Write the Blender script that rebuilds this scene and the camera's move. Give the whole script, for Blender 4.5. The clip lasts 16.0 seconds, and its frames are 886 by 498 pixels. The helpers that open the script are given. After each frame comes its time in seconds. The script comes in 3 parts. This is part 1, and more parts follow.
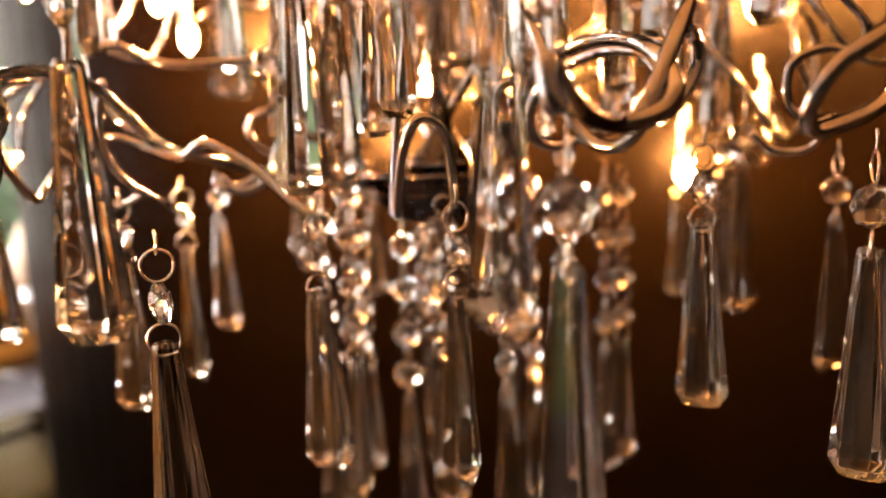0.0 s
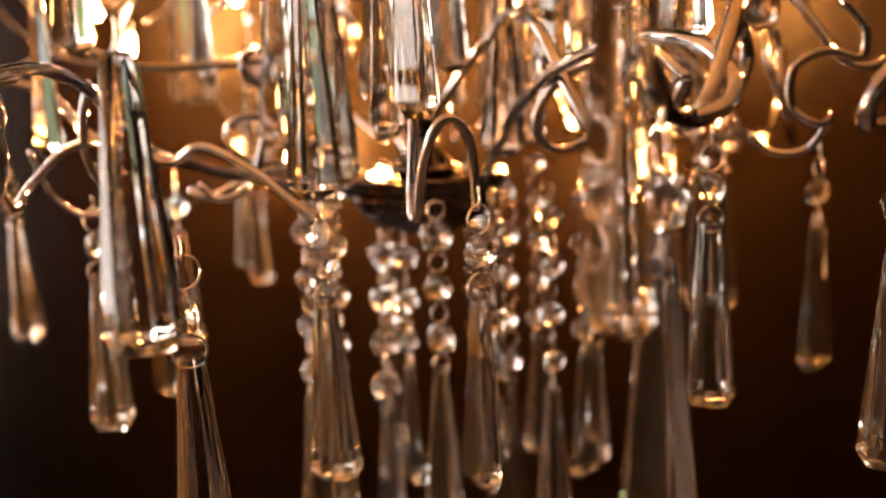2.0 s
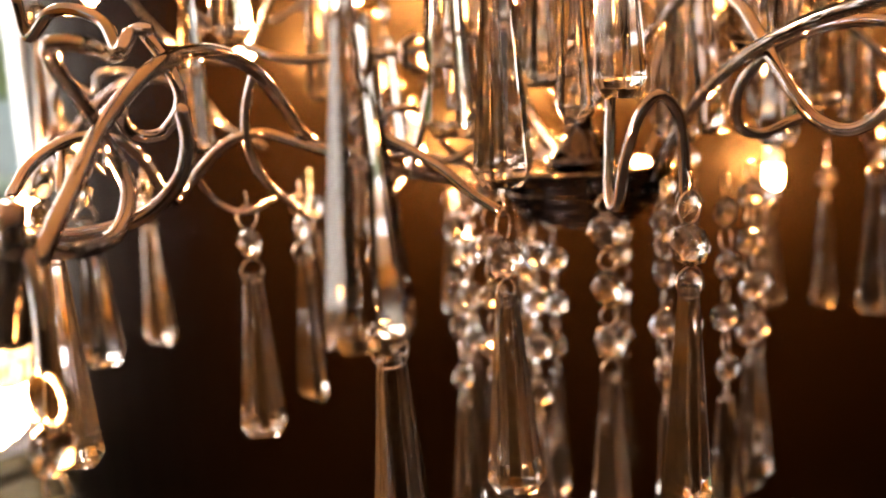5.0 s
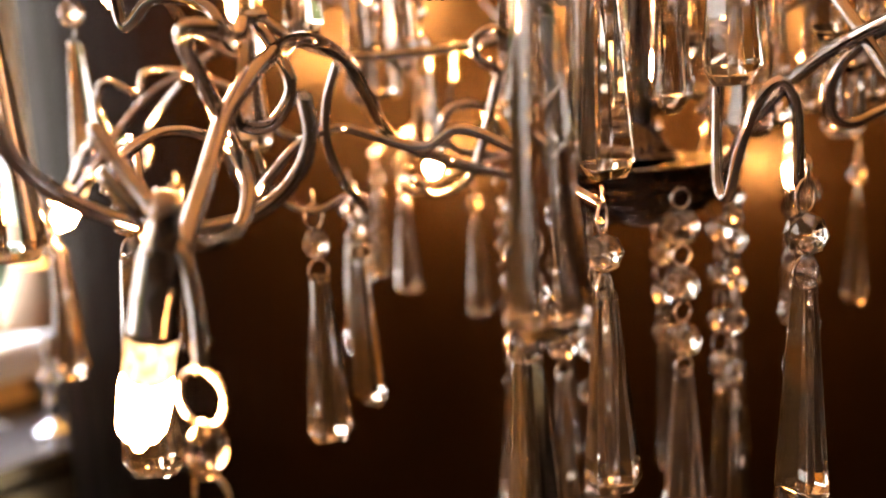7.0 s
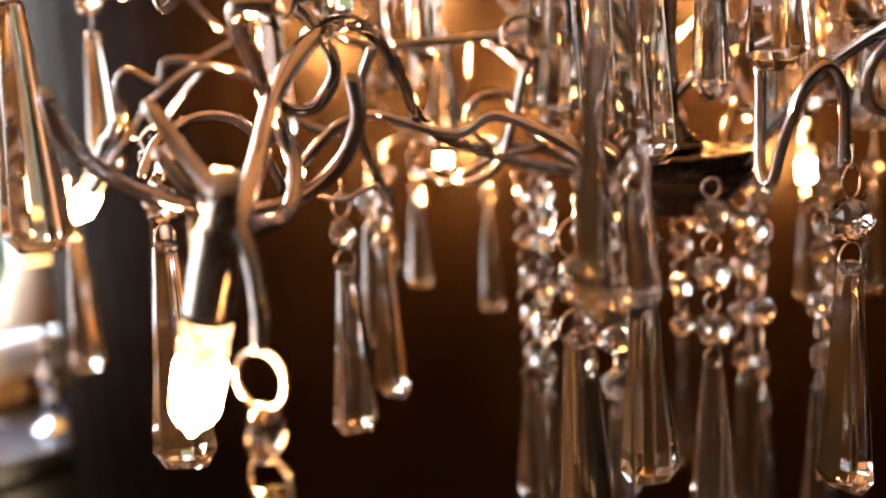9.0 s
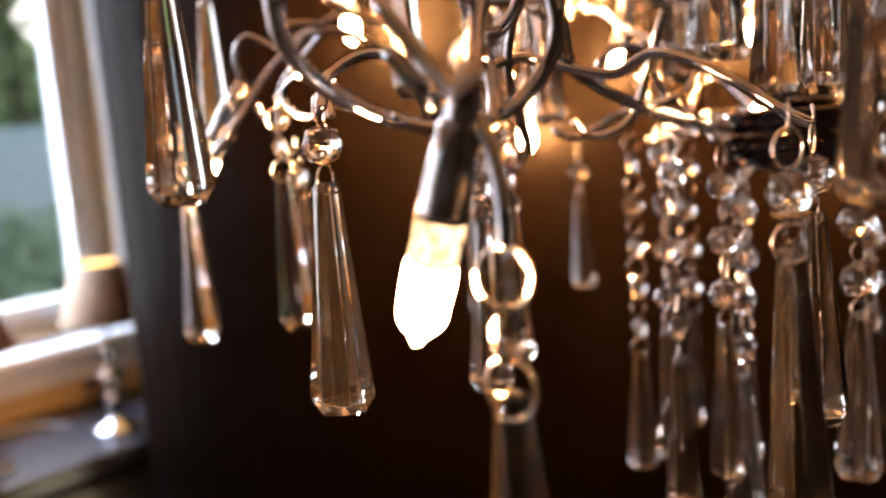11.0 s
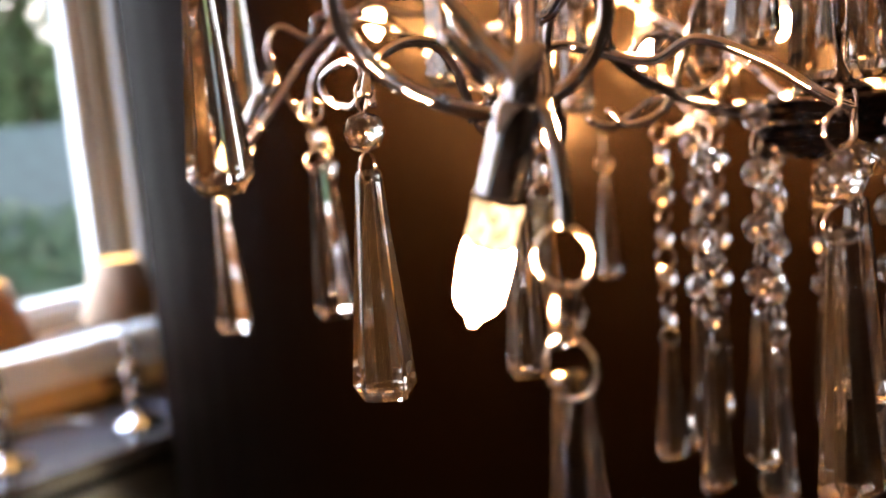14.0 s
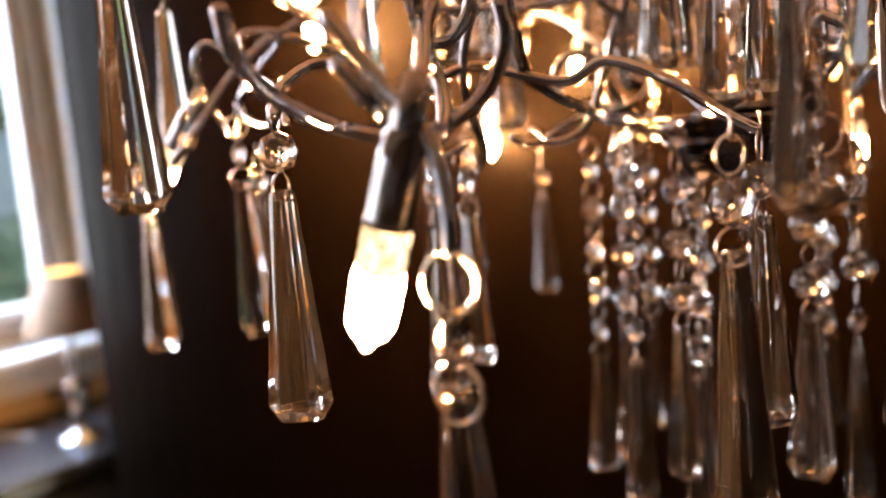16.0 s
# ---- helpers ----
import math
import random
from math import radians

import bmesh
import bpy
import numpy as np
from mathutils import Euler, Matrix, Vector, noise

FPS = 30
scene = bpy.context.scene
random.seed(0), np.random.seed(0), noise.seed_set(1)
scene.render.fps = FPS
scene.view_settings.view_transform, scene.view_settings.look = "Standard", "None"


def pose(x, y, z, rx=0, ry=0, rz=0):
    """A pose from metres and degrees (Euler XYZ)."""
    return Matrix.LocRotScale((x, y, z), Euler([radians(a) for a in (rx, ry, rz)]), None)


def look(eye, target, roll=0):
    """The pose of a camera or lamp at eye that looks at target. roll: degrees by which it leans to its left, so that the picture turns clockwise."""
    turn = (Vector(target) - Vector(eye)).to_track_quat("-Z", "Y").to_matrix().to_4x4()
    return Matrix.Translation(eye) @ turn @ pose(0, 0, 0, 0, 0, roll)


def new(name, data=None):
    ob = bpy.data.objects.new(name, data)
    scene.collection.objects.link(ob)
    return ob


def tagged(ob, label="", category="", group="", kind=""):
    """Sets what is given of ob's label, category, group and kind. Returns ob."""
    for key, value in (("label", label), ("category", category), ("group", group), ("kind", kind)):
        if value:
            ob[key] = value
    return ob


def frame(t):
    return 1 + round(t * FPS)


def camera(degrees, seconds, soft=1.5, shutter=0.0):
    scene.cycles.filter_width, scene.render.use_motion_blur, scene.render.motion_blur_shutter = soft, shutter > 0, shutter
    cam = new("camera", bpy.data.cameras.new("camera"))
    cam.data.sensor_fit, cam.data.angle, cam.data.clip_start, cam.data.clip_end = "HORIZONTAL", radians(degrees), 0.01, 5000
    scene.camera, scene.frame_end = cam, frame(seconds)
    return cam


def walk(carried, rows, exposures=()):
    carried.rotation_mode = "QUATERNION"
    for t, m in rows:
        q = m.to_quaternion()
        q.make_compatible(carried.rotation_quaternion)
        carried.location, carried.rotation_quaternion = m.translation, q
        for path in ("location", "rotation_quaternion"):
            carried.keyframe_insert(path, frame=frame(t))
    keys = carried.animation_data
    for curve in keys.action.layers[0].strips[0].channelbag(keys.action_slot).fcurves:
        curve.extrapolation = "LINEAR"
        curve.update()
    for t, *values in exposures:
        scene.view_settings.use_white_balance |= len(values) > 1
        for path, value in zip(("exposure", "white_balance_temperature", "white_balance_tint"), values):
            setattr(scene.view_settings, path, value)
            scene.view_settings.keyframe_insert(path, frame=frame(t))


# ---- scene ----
Z0 = 1.45          # height of the chandelier's hub above the floor


def P(x, y, z):
    """Decimetres from the hub to metres in the room."""
    return Vector((x * 0.1, y * 0.1, Z0 + z * 0.1))


# ---- camera ----
cam = camera(50, 16.0, soft=1.7, shutter=0.5)
cam.data.dof.use_dof = True
cam.data.dof.focus_distance = 0.30
cam.data.dof.aperture_fstop = 6.3
cam.data.dof.aperture_blades = 7
PATH = [
    (0, (0.1175, -0.4375, 1.5143), (0.0280, -0.0559, 1.4345), -2.32),
    (0.5, (0.1110, -0.4395, 1.5158), (0.0299, -0.0562, 1.4352), -2.18),
    (1, (0.1000, -0.4410, 1.5187), (0.0317, -0.0557, 1.4357), -1.92),
    (1.5, (0.0878, -0.4414, 1.5125), (0.0308, -0.0530, 1.4361), -2.00),
    (2, (0.0751, -0.4381, 1.5106), (0.0256, -0.0484, 1.4353), -2.04),
    (2.5, (0.0678, -0.4340, 1.5081), (0.0152, -0.0444, 1.4343), -2.32),
    (3, (0.0567, -0.4308, 1.5056), (-0.0003, -0.0414, 1.4339), -2.45),
    (3.5, (0.0512, -0.4280, 1.5049), (-0.0137, -0.0397, 1.4336), -2.64),
    (4, (0.0456, -0.4246, 1.5035), (-0.0271, -0.0376, 1.4330), -2.95),
    (4.5, (0.0381, -0.4212, 1.5021), (-0.0385, -0.0348, 1.4324), -3.02),
    (5, (0.0317, -0.4186, 1.5013), (-0.0496, -0.0331, 1.4319), -3.08),
    (5.2, (0.0286, -0.4195, 1.5008), (-0.0537, -0.0342, 1.4317), -3.06),
    (7.5, (-0.0230, -0.4201, 1.4961), (-0.0864, -0.0306, 1.4303), -3.43),
    (8, (-0.0262, -0.4196, 1.4949), (-0.0888, -0.0302, 1.4285), -3.34),
    (10.3, (-0.0578, -0.4205, 1.4828), (-0.1262, -0.0316, 1.4189), -3.88),
    (10.5, (-0.0653, -0.4210, 1.4789), (-0.1358, -0.0322, 1.4163), -4.14),
    (11, (-0.0765, -0.4261, 1.4712), (-0.1529, -0.0382, 1.4107), -4.37),
    (11.5, (-0.0851, -0.4301, 1.4704), (-0.1642, -0.0430, 1.4084), -4.43),
    (12, (-0.0853, -0.4302, 1.4701), (-0.1686, -0.0441, 1.4070), -4.56),
    (12.5, (-0.0850, -0.4302, 1.4685), (-0.1697, -0.0444, 1.4056), -4.56),
    (13, (-0.0880, -0.4308, 1.4680), (-0.1716, -0.0447, 1.4054), -4.53),
    (13.5, (-0.0885, -0.4304, 1.4688), (-0.1713, -0.0441, 1.4063), -4.60),
    (14, (-0.0863, -0.4301, 1.4688), (-0.1677, -0.0433, 1.4074), -4.69),
    (14.5, (-0.0789, -0.4255, 1.4698), (-0.1610, -0.0389, 1.4083), -4.85),
    (15, (-0.0645, -0.4222, 1.4711), (-0.1488, -0.0360, 1.4094), -4.97),
    (15.5, (-0.0603, -0.4242, 1.4705), (-0.1395, -0.0368, 1.4100), -4.74),
    (16, (-0.0710, -0.4282, 1.4716), (-0.1350, -0.0379, 1.4123), -4.56),
]
walk(cam, [(t, look(e, g, r)) for t, e, g, r in PATH], exposures=((0.0, 1.5, 11200, 26), (5.2, 1.35, 11200, 26), (8.2, 1.35, 10000, 24), (11.0, 0.9, 7900, 21), (16.0, 0.9, 7900, 21)))

# ---- world and light ----
world = bpy.data.worlds.new("sky")
scene.world = world
world.use_nodes = True
wn = world.node_tree.nodes
sky = wn.new("ShaderNodeTexSky")
sky.sky_type = "NISHITA"
sky.sun_disc = False
sky.sun_elevation = radians(38)
sky.sun_rotation = radians(140)
wn["Background"].inputs[1].default_value = 0.15
world.node_tree.links.new(sky.outputs[0], wn["Background"].inputs[0])

sd = bpy.data.lights.new("sun", "SUN")
sd.energy, sd.angle, sd.color = 1.5, radians(12), (1.0, 0.95, 0.88)
sun = new("sun", sd)
sun.matrix_world = look(Vector((5.0, -6.0, 6.1)), Vector((0.0, 0.0, 0.0)))

BULB_POWER = 1700.0
SHADE_GLOW = 3.0


# ---- materials ----
def material(name, color, rough=0.5, metal=0.0, grain=0.0, scale=40.0, bump=0.0, **more):
    m = bpy.data.materials.new(name)
    m.use_nodes = True
    nt = m.node_tree
    b = nt.nodes["Principled BSDF"]
    b.inputs["Base Color"].default_value = (*color, 1)
    b.inputs["Roughness"].default_value = rough
    b.inputs["Metallic"].default_value = metal
    for key, value in more.items():
        b.inputs[key.replace("_", " ")].default_value = value
    if grain or bump:
        tc = nt.nodes.new("ShaderNodeTexCoord")
        fine = nt.nodes.new("ShaderNodeTexNoise")
        fine.inputs["Scale"].default_value = scale
        fine.inputs["Detail"].default_value = 6
        nt.links.new(tc.outputs["Object"], fine.inputs["Vector"])
        if grain:
            broad = nt.nodes.new("ShaderNodeTexNoise")
            broad.inputs["Scale"].default_value = scale * 0.07
            broad.inputs["Detail"].default_value = 3
            nt.links.new(tc.outputs["Object"], broad.inputs["Vector"])
            add = nt.nodes.new("ShaderNodeMath")
            add.operation = "ADD"
            nt.links.new(fine.outputs["Fac"], add.inputs[0])
            nt.links.new(broad.outputs["Fac"], add.inputs[1])
            ramp = nt.nodes.new("ShaderNodeValToRGB")
            lo, hi = [c * (1 - grain) for c in color], [min(1, c * (1 + grain)) for c in color]
            ramp.color_ramp.elements[0].position, ramp.color_ramp.elements[0].color = 0.3, (*lo, 1)
            ramp.color_ramp.elements[1].position, ramp.color_ramp.elements[1].color = 0.7, (*hi, 1)
            half = nt.nodes.new("ShaderNodeMath")
            half.operation = "MULTIPLY"
            half.inputs[1].default_value = 0.5
            nt.links.new(add.outputs[0], half.inputs[0])
            nt.links.new(half.outputs[0], ramp.inputs["Fac"])
            nt.links.new(ramp.outputs["Color"], b.inputs["Base Color"])
        if bump:
            bp = nt.nodes.new("ShaderNodeBump")
            bp.inputs["Strength"].default_value = bump
            bp.inputs["Distance"].default_value = 0.002
            nt.links.new(fine.outputs["Fac"], bp.inputs["Height"])
            nt.links.new(bp.outputs["Normal"], b.inputs["Normal"])
    return m


def glow(name, color, strength):
    m = bpy.data.materials.new(name)
    m.use_nodes = True
    nt = m.node_tree
    nt.nodes.remove(nt.nodes["Principled BSDF"])
    e = nt.nodes.new("ShaderNodeEmission")
    e.inputs[0].default_value = (*color, 1)
    e.inputs[1].default_value = strength
    nt.links.new(e.outputs[0], nt.nodes["Material Output"].inputs["Surface"])
    return m


CRYSTAL = material("cut lead crystal", (1.0, 1.0, 1.0), 0.0, Transmission_Weight=0.9962, IOR=1.66)
CRYSTAL_BEAD = material("cut crystal bead", (1.0, 1.0, 1.0), 0.0, Transmission_Weight=0.9975, IOR=1.66)
CHROME = material("chrome", (0.56, 0.56, 0.59), 0.006, 1.0, scale=90.0, bump=0.03)
WIRE = material("silver wire", (0.72, 0.70, 0.68), 0.10, 1.0)
BLACK_CHROME = material("black nickel", (0.10, 0.09, 0.09), 0.10, 1.0)
BULB_GLOW = glow("hot frosted bulb", (1.0, 0.46, 0.16), BULB_POWER)
CERAMIC = material("bulb base ceramic", (0.75, 0.68, 0.58), 0.5, grain=0.1)
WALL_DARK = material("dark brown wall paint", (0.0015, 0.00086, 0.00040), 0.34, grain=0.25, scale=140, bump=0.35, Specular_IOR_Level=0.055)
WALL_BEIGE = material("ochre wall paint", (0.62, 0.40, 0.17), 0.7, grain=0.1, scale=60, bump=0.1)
WALL_UNSEEN = material("unseen dark room wall", (0.045, 0.032, 0.02), 0.7, grain=0.1, scale=60, bump=0.1)
CEILING = material("ceiling paint", (0.54, 0.47, 0.38), 0.8, grain=0.05, scale=60, bump=0.1)
FLOOR = material("floor wood", (0.05, 0.032, 0.02), 0.35, grain=0.4, scale=30, bump=0.1)
# shade and ochre bounce of the reveal put into the frame's colour
REVEAL_IN_SHADE = material("window frame in ochre shade", (0.42, 0.30, 0.19), 0.5, grain=0.12, scale=60, bump=0.1)
WHITE = material("white window paint", (0.80, 0.80, 0.78), 0.35, grain=0.04, scale=80, bump=0.05)
GLASS = material("window glass", (1, 1, 1), 0.0, Transmission_Weight=1.0, IOR=1.0)
GRASS = material("lawn", (0.06, 0.11, 0.03), 0.9, grain=0.4, scale=3)
BLACK_WOOD = material("black lacquered wood", (0.012, 0.011, 0.013), 0.22, grain=0.3, scale=50, bump=0.04)
SHADE = material("taupe lamp shade cloth", (0.30, 0.17, 0.09), 0.8, grain=0.15, scale=500, bump=0.2)
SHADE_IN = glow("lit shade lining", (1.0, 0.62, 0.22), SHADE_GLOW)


# ---- building helpers ----
def mesh_from(bm, name, mat, smooth=True):
    me = bpy.data.meshes.new(name)
    bmesh.ops.recalc_face_normals(bm, faces=bm.faces)
    bm.to_mesh(me)
    bm.free()
    me.materials.append(mat)
    if smooth:
        for p in me.polygons:
            p.use_smooth = True
    return me


def part(name, data, parent, m=None, label=""):
    ob = new(name, data)
    ob.parent = parent
    if m is not None:
        ob.matrix_local = m
    if label:
        tagged(ob, label)
    return ob


def box(bm, lo, hi, bevel=0.0):
    g = bmesh.ops.create_cube(bm, size=1.0)
    c, s = [(a + b) / 2 for a, b in zip(lo, hi)], [b - a for a, b in zip(lo, hi)]
    bmesh.ops.transform(bm, matrix=Matrix.Translation(c) @ Matrix.Diagonal((*s, 1)), verts=g["verts"])
    if bevel:
        es = list({e for v in g["verts"] for e in v.link_edges})
        bmesh.ops.bevel(bm, geom=es, offset=bevel, segments=2, affect="EDGES", profile=0.5)


def loft(rings, caps=True):
    """A closed skin over rings of equally many points."""
    bm = bmesh.new()
    rows = [[bm.verts.new(p) for p in ring] for ring in rings]
    n = len(rows[0])
    for a, b in zip(rows, rows[1:]):
        for i in range(n):
            bm.faces.new((a[i], a[(i + 1) % n], b[(i + 1) % n], b[i]))
    if caps:
        bm.faces.new(rows[0][::-1])
        bm.faces.new(rows[-1])
    return bm


def turned(profile, n=32):
    """A turned body from (radius, height) pairs."""
    return loft([[(max(r, 1e-4) * math.cos(a), max(r, 1e-4) * math.sin(a), z) for a in [2 * math.pi * k / n for k in range(n)]] for r, z in profile])


def smooth_path(pts, steps=7):
    """A Catmull-Rom line through the points."""
    pts = [Vector(p) for p in pts]
    q = [2 * pts[0] - pts[1], *pts, 2 * pts[-1] - pts[-2]]
    out = []
    for i in range(1, len(q) - 2):
        a, b, c, d = q[i - 1:i + 3]
        for k in range(steps):
            t = k / steps
            out.append(0.5 * (2 * b + (c - a) * t + (2 * a - 5 * b + 4 * c - d) * t * t + (3 * b - a - 3 * c + d) * t ** 3))
    out.append(pts[-1])
    return out


def tube(pts, radius, n=12, closed=False, taper=None):
    """A round bar along a line, with rounded ends."""
    line = list(pts)
    m = len(line)
    up = Vector((0.3, 0.2, 1)).normalized()
    rings = []
    for i, p in enumerate(line):
        a, b = (line[(i - 1) % m], line[(i + 1) % m]) if closed else (line[max(i - 1, 0)], line[min(i + 1, m - 1)])
        d = (b - a).normalized()
        side = (up - d * up.dot(d)).normalized()
        up = side
        third = d.cross(side)
        r = radius if taper is None else radius * taper(i / (m - 1))
        rings.append([p + (side * math.cos(t) + third * math.sin(t)) * r for t in [2 * math.pi * k / n for k in range(n)]])
    if closed:
        bm = loft(rings, caps=False)
        return bm
    c0, c1 = line[0], line[-1]
    d0, d1 = (line[0] - line[1]).normalized(), (line[-1] - line[-2]).normalized()
    rings.insert(0, [c0 + (v - c0) * 0.6 + d0 * radius * 0.7 for v in rings[0]])
    rings.append([c1 + (v - c1) * 0.6 + d1 * radius * 0.7 for v in rings[-1]])
    return loft(rings)


def ring_mesh(name, radius, wire, mat, n=20, k=6):
    bm = bmesh.new()
    rows = []
    for i in range(n):
        a = 2 * math.pi * i / n
        rows.append([bm.verts.new(((radius + wire * math.cos(b)) * math.cos(a), wire * math.sin(b), (radius + wire * math.cos(b)) * math.sin(a)))
                     for b in [2 * math.pi * j / k for j in range(k)]])
    for i in range(n):
        for j in range(k):
            bm.faces.new((rows[i][j], rows[i][(j + 1) % k], rows[(i + 1) % n][(j + 1) % k], rows[(i + 1) % n][j]))
    return mesh_from(bm, name, mat)


# ---- crystal pieces ----
def prism_mesh(length, top, wide, thick, name="prism"):
    """A spear-shaped prism: narrow top, flaring body with a flat front between two slanting sides and a narrow back, facetted foot. Its top is the origin."""
    def ring(w, t, z):
        return [(w * 0.5, -t * 0.02, z), (w * 0.10, t * 0.5, z), (-w * 0.10, t * 0.5, z), (-w * 0.5, -t * 0.02, z), (-w * 0.30, -t * 0.5, z), (w * 0.30, -t * 0.5, z)]
    bm = loft([ring(top * 0.80, thick * 0.36, 0.0), ring(top, thick * 0.50, -0.0016), ring(wide, thick, -length * 0.92), ring(wide * 0.66, thick * 0.24, -length)])
    bmesh.ops.bevel(bm, geom=list(bm.edges), offset=0.0004, segments=1, affect="EDGES", clamp_overlap=True)
    return mesh_from(bm, name, CRYSTAL, smooth=False)


def bead_mesh(size, name="bead"):
    """An octagon bead with a table facet on either side, in the x-z plane."""
    def ring(r, y, turn=0.0, n=8):
        return [(r * math.cos(2 * math.pi * (k + turn) / n), y, r * math.sin(2 * math.pi * (k + turn) / n)) for k in range(n)]
    r = size / 2
    steps = ((0.14, 0.50, 0.0), (0.56, 0.37, 0.5), (0.96, 0.13, 0.0), (1.0, 0.05, 0.0))
    bm = loft([ring(r * u, -r * v, turn) for u, v, turn in steps] + [ring(r * u, r * v, turn) for u, v, turn in reversed(steps)])
    bmesh.ops.triangulate(bm, faces=[f for f in bm.faces if len(f.verts) == 4])
    return mesh_from(bm, name, CRYSTAL_BEAD, smooth=False)


PRISM = prism_mesh(0.076, 0.0088, 0.0215, 0.0120)
BEAD = bead_mesh(0.0145)
BEAD_L = bead_mesh(0.0175)
RING = ring_mesh("ring", 0.0052, 0.00055, WIRE)
RING_S = ring_mesh("ring", 0.0042, 0.0006, WIRE)
RING_M = ring_mesh("ring", 0.0055, 0.00045, WIRE, 24)
RING_L = ring_mesh("ring", 0.0066, 0.0007, WIRE, 28, 8)
PIN = mesh_from(tube(smooth_path([Vector((0, 0, 0.006)), Vector((0.0009, 0, 0.002)), Vector((-0.0009, 0, -0.002)), Vector((0, 0, -0.006))], 3), 0.0006, 6), "pin", WIRE)
rng = random.Random(7)


def pendant(x, y, z, yaw=None, spin=None, hook=0.0, link="ring", big=False, size=1.0, label="clear cut-crystal bead and spear prism pendant hung from chrome arm"):
    """A bead and a spear prism on wire links; z is the prism's top, hook the length of wire above the topmost ring."""
    yaw = rng.uniform(-70, 70) if yaw is None else yaw
    spin = rng.uniform(-60, 60) if spin is None else spin
    e = new("crystal_pendant")
    e.location = P(x, y, z)
    part("prism", PRISM, e, pose(0, 0, 0, rng.uniform(-1.2, 1.2), rng.uniform(-1.2, 1.2), yaw) @ Matrix.Diagonal((size, size, size, 1)))
    if link == "ring":
        ring = RING_L if big else RING
        part("ring", ring, e, pose(0, 0, 0.0005, 0, 0, spin + 70))
        part("bead", BEAD, e, pose(0, 0, 0.0125, 0, 0, spin))
        part("ring", ring, e, pose(0, 0, 0.0245, 0, 0, spin + 80))
        top = 0.0295
    else:
        part("pin", PIN, e, pose(0, 0, 0.0025, 0, 0, spin))
        part("bead", BEAD, e, pose(0, 0, 0.0145, 0, 0, spin))
        part("pin", PIN, e, pose(0, 0, 0.0265, 0, 0, spin))
        top = 0.032
    if hook:
        m = mesh_from(tube([Vector((0, 0, top - 0.001)), Vector((0.0006, 0, top + hook * 0.5)), Vector((0, 0, top + hook))], 0.0007, 6), "hook", WIRE)
        part("hook", m, e)
    return tagged(e, label, "crystal pendant", "crystal pendants of the chandelier")


def bead_string(x, y, z_top, z_prism, large=False, yaw=None):
    """A hanging chain of beads and rings that ends in a spear prism."""
    e = new("bead_string")
    e.location = P(x, y, z_prism)
    bead, pitch = (BEAD_L, 0.0245) if large else (BEAD, 0.0245)
    part("prism", PRISM, e, pose(0, 0, 0, 0, rng.uniform(-1, 1), rng.uniform(-70, 70) if yaw is None else yaw))
    z, top, spin = 0.0005, (z_top - z_prism) * 0.1, rng.uniform(-50, 50)
    while z < top:
        part("ring", RING_S if large else RING_M, e, pose(0, 0, z, 0, 0, spin + rng.uniform(30, 90)))
        if z + pitch * 0.5 < top:
            part("bead", bead, e, pose(rng.uniform(-.0006, .0006), 0, z + pitch * 0.5, 0, rng.uniform(-6, 6), spin + rng.uniform(-25, 25)))
        z += pitch
    return tagged(e, "string of clear octagon crystal beads ending in a spear prism", "bead string", "bead strings under the chandelier's hub")


# ---- room ----
TOP = 2.36          # height of the unseen ceiling, set low so the bulbs brighten it overhead

def slab(name, lo, hi, mat, label="", bevel=0.0):
    bm = bmesh.new()
    box(bm, lo, hi, bevel)
    ob = new(name, mesh_from(bm, name, mat, smooth=False))
    return tagged(ob, label, kind="structure")


def plate(name, z0, z1, mat, label):
    """A plate with the slanting outline of the room."""
    outline = [(-3.47, -3.2), (3.2, -3.2), (3.2, 3.6), (0.23, 3.6), (-3.47, -2.64)]
    bm = loft([[(x, y, z) for x, y in outline] for z in (z0, z1)])
    return tagged(new(name, mesh_from(bm, name, mat, smooth=False)), label, kind="structure")


plate("floor", -0.1, 0.0, FLOOR, "brown wooden floor of the room")
plate("ceiling", TOP, TOP + 0.1, CEILING, "unseen pale ceiling set low to return bulb light")
slab("ground", (-60, -60, -0.5), (60, 60, -0.4), GRASS, "mown green garden lawn outside the window")
# wall end curved back: the shape makes the window's sheen fade across it
plan = [(3.2, 0.45), (3.2, 0.60), (-0.54, 0.60), (-0.60, 0.645)]
for k in range(9):
    u = k / 8
    plan.append((-0.633 * (1 - u) ** 2 - 0.5 * 2 * u * (1 - u) - 0.34 * u * u, 0.546 * (1 - u) ** 2 + 0.45 * 2 * u * (1 - u) + 0.45 * u * u))
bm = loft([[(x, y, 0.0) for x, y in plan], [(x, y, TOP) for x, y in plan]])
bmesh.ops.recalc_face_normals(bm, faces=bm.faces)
tagged(new("wall_north", mesh_from(bm, "wall_north", WALL_DARK, smooth=False)), "dark brown painted wall behind the chandelier, end curved for window sheen", kind="structure")
# unseen walls, coloured dark so the chrome and crystal reflect little light
slab("wall_east", (3.2, -3.2, 0.0), (3.3, 3.6, TOP), WALL_UNSEEN, "unseen dark wall closing the room")
slab("wall_south", (-3.6, -3.3, 0.0), (3.3, -3.2, TOP), WALL_UNSEEN, "unseen dark wall closing the room behind the view")
slab("wall_back", (0.23, 3.6, 0.0), (3.3, 3.7, TOP), WALL_BEIGE, "ochre painted wall of the far room")

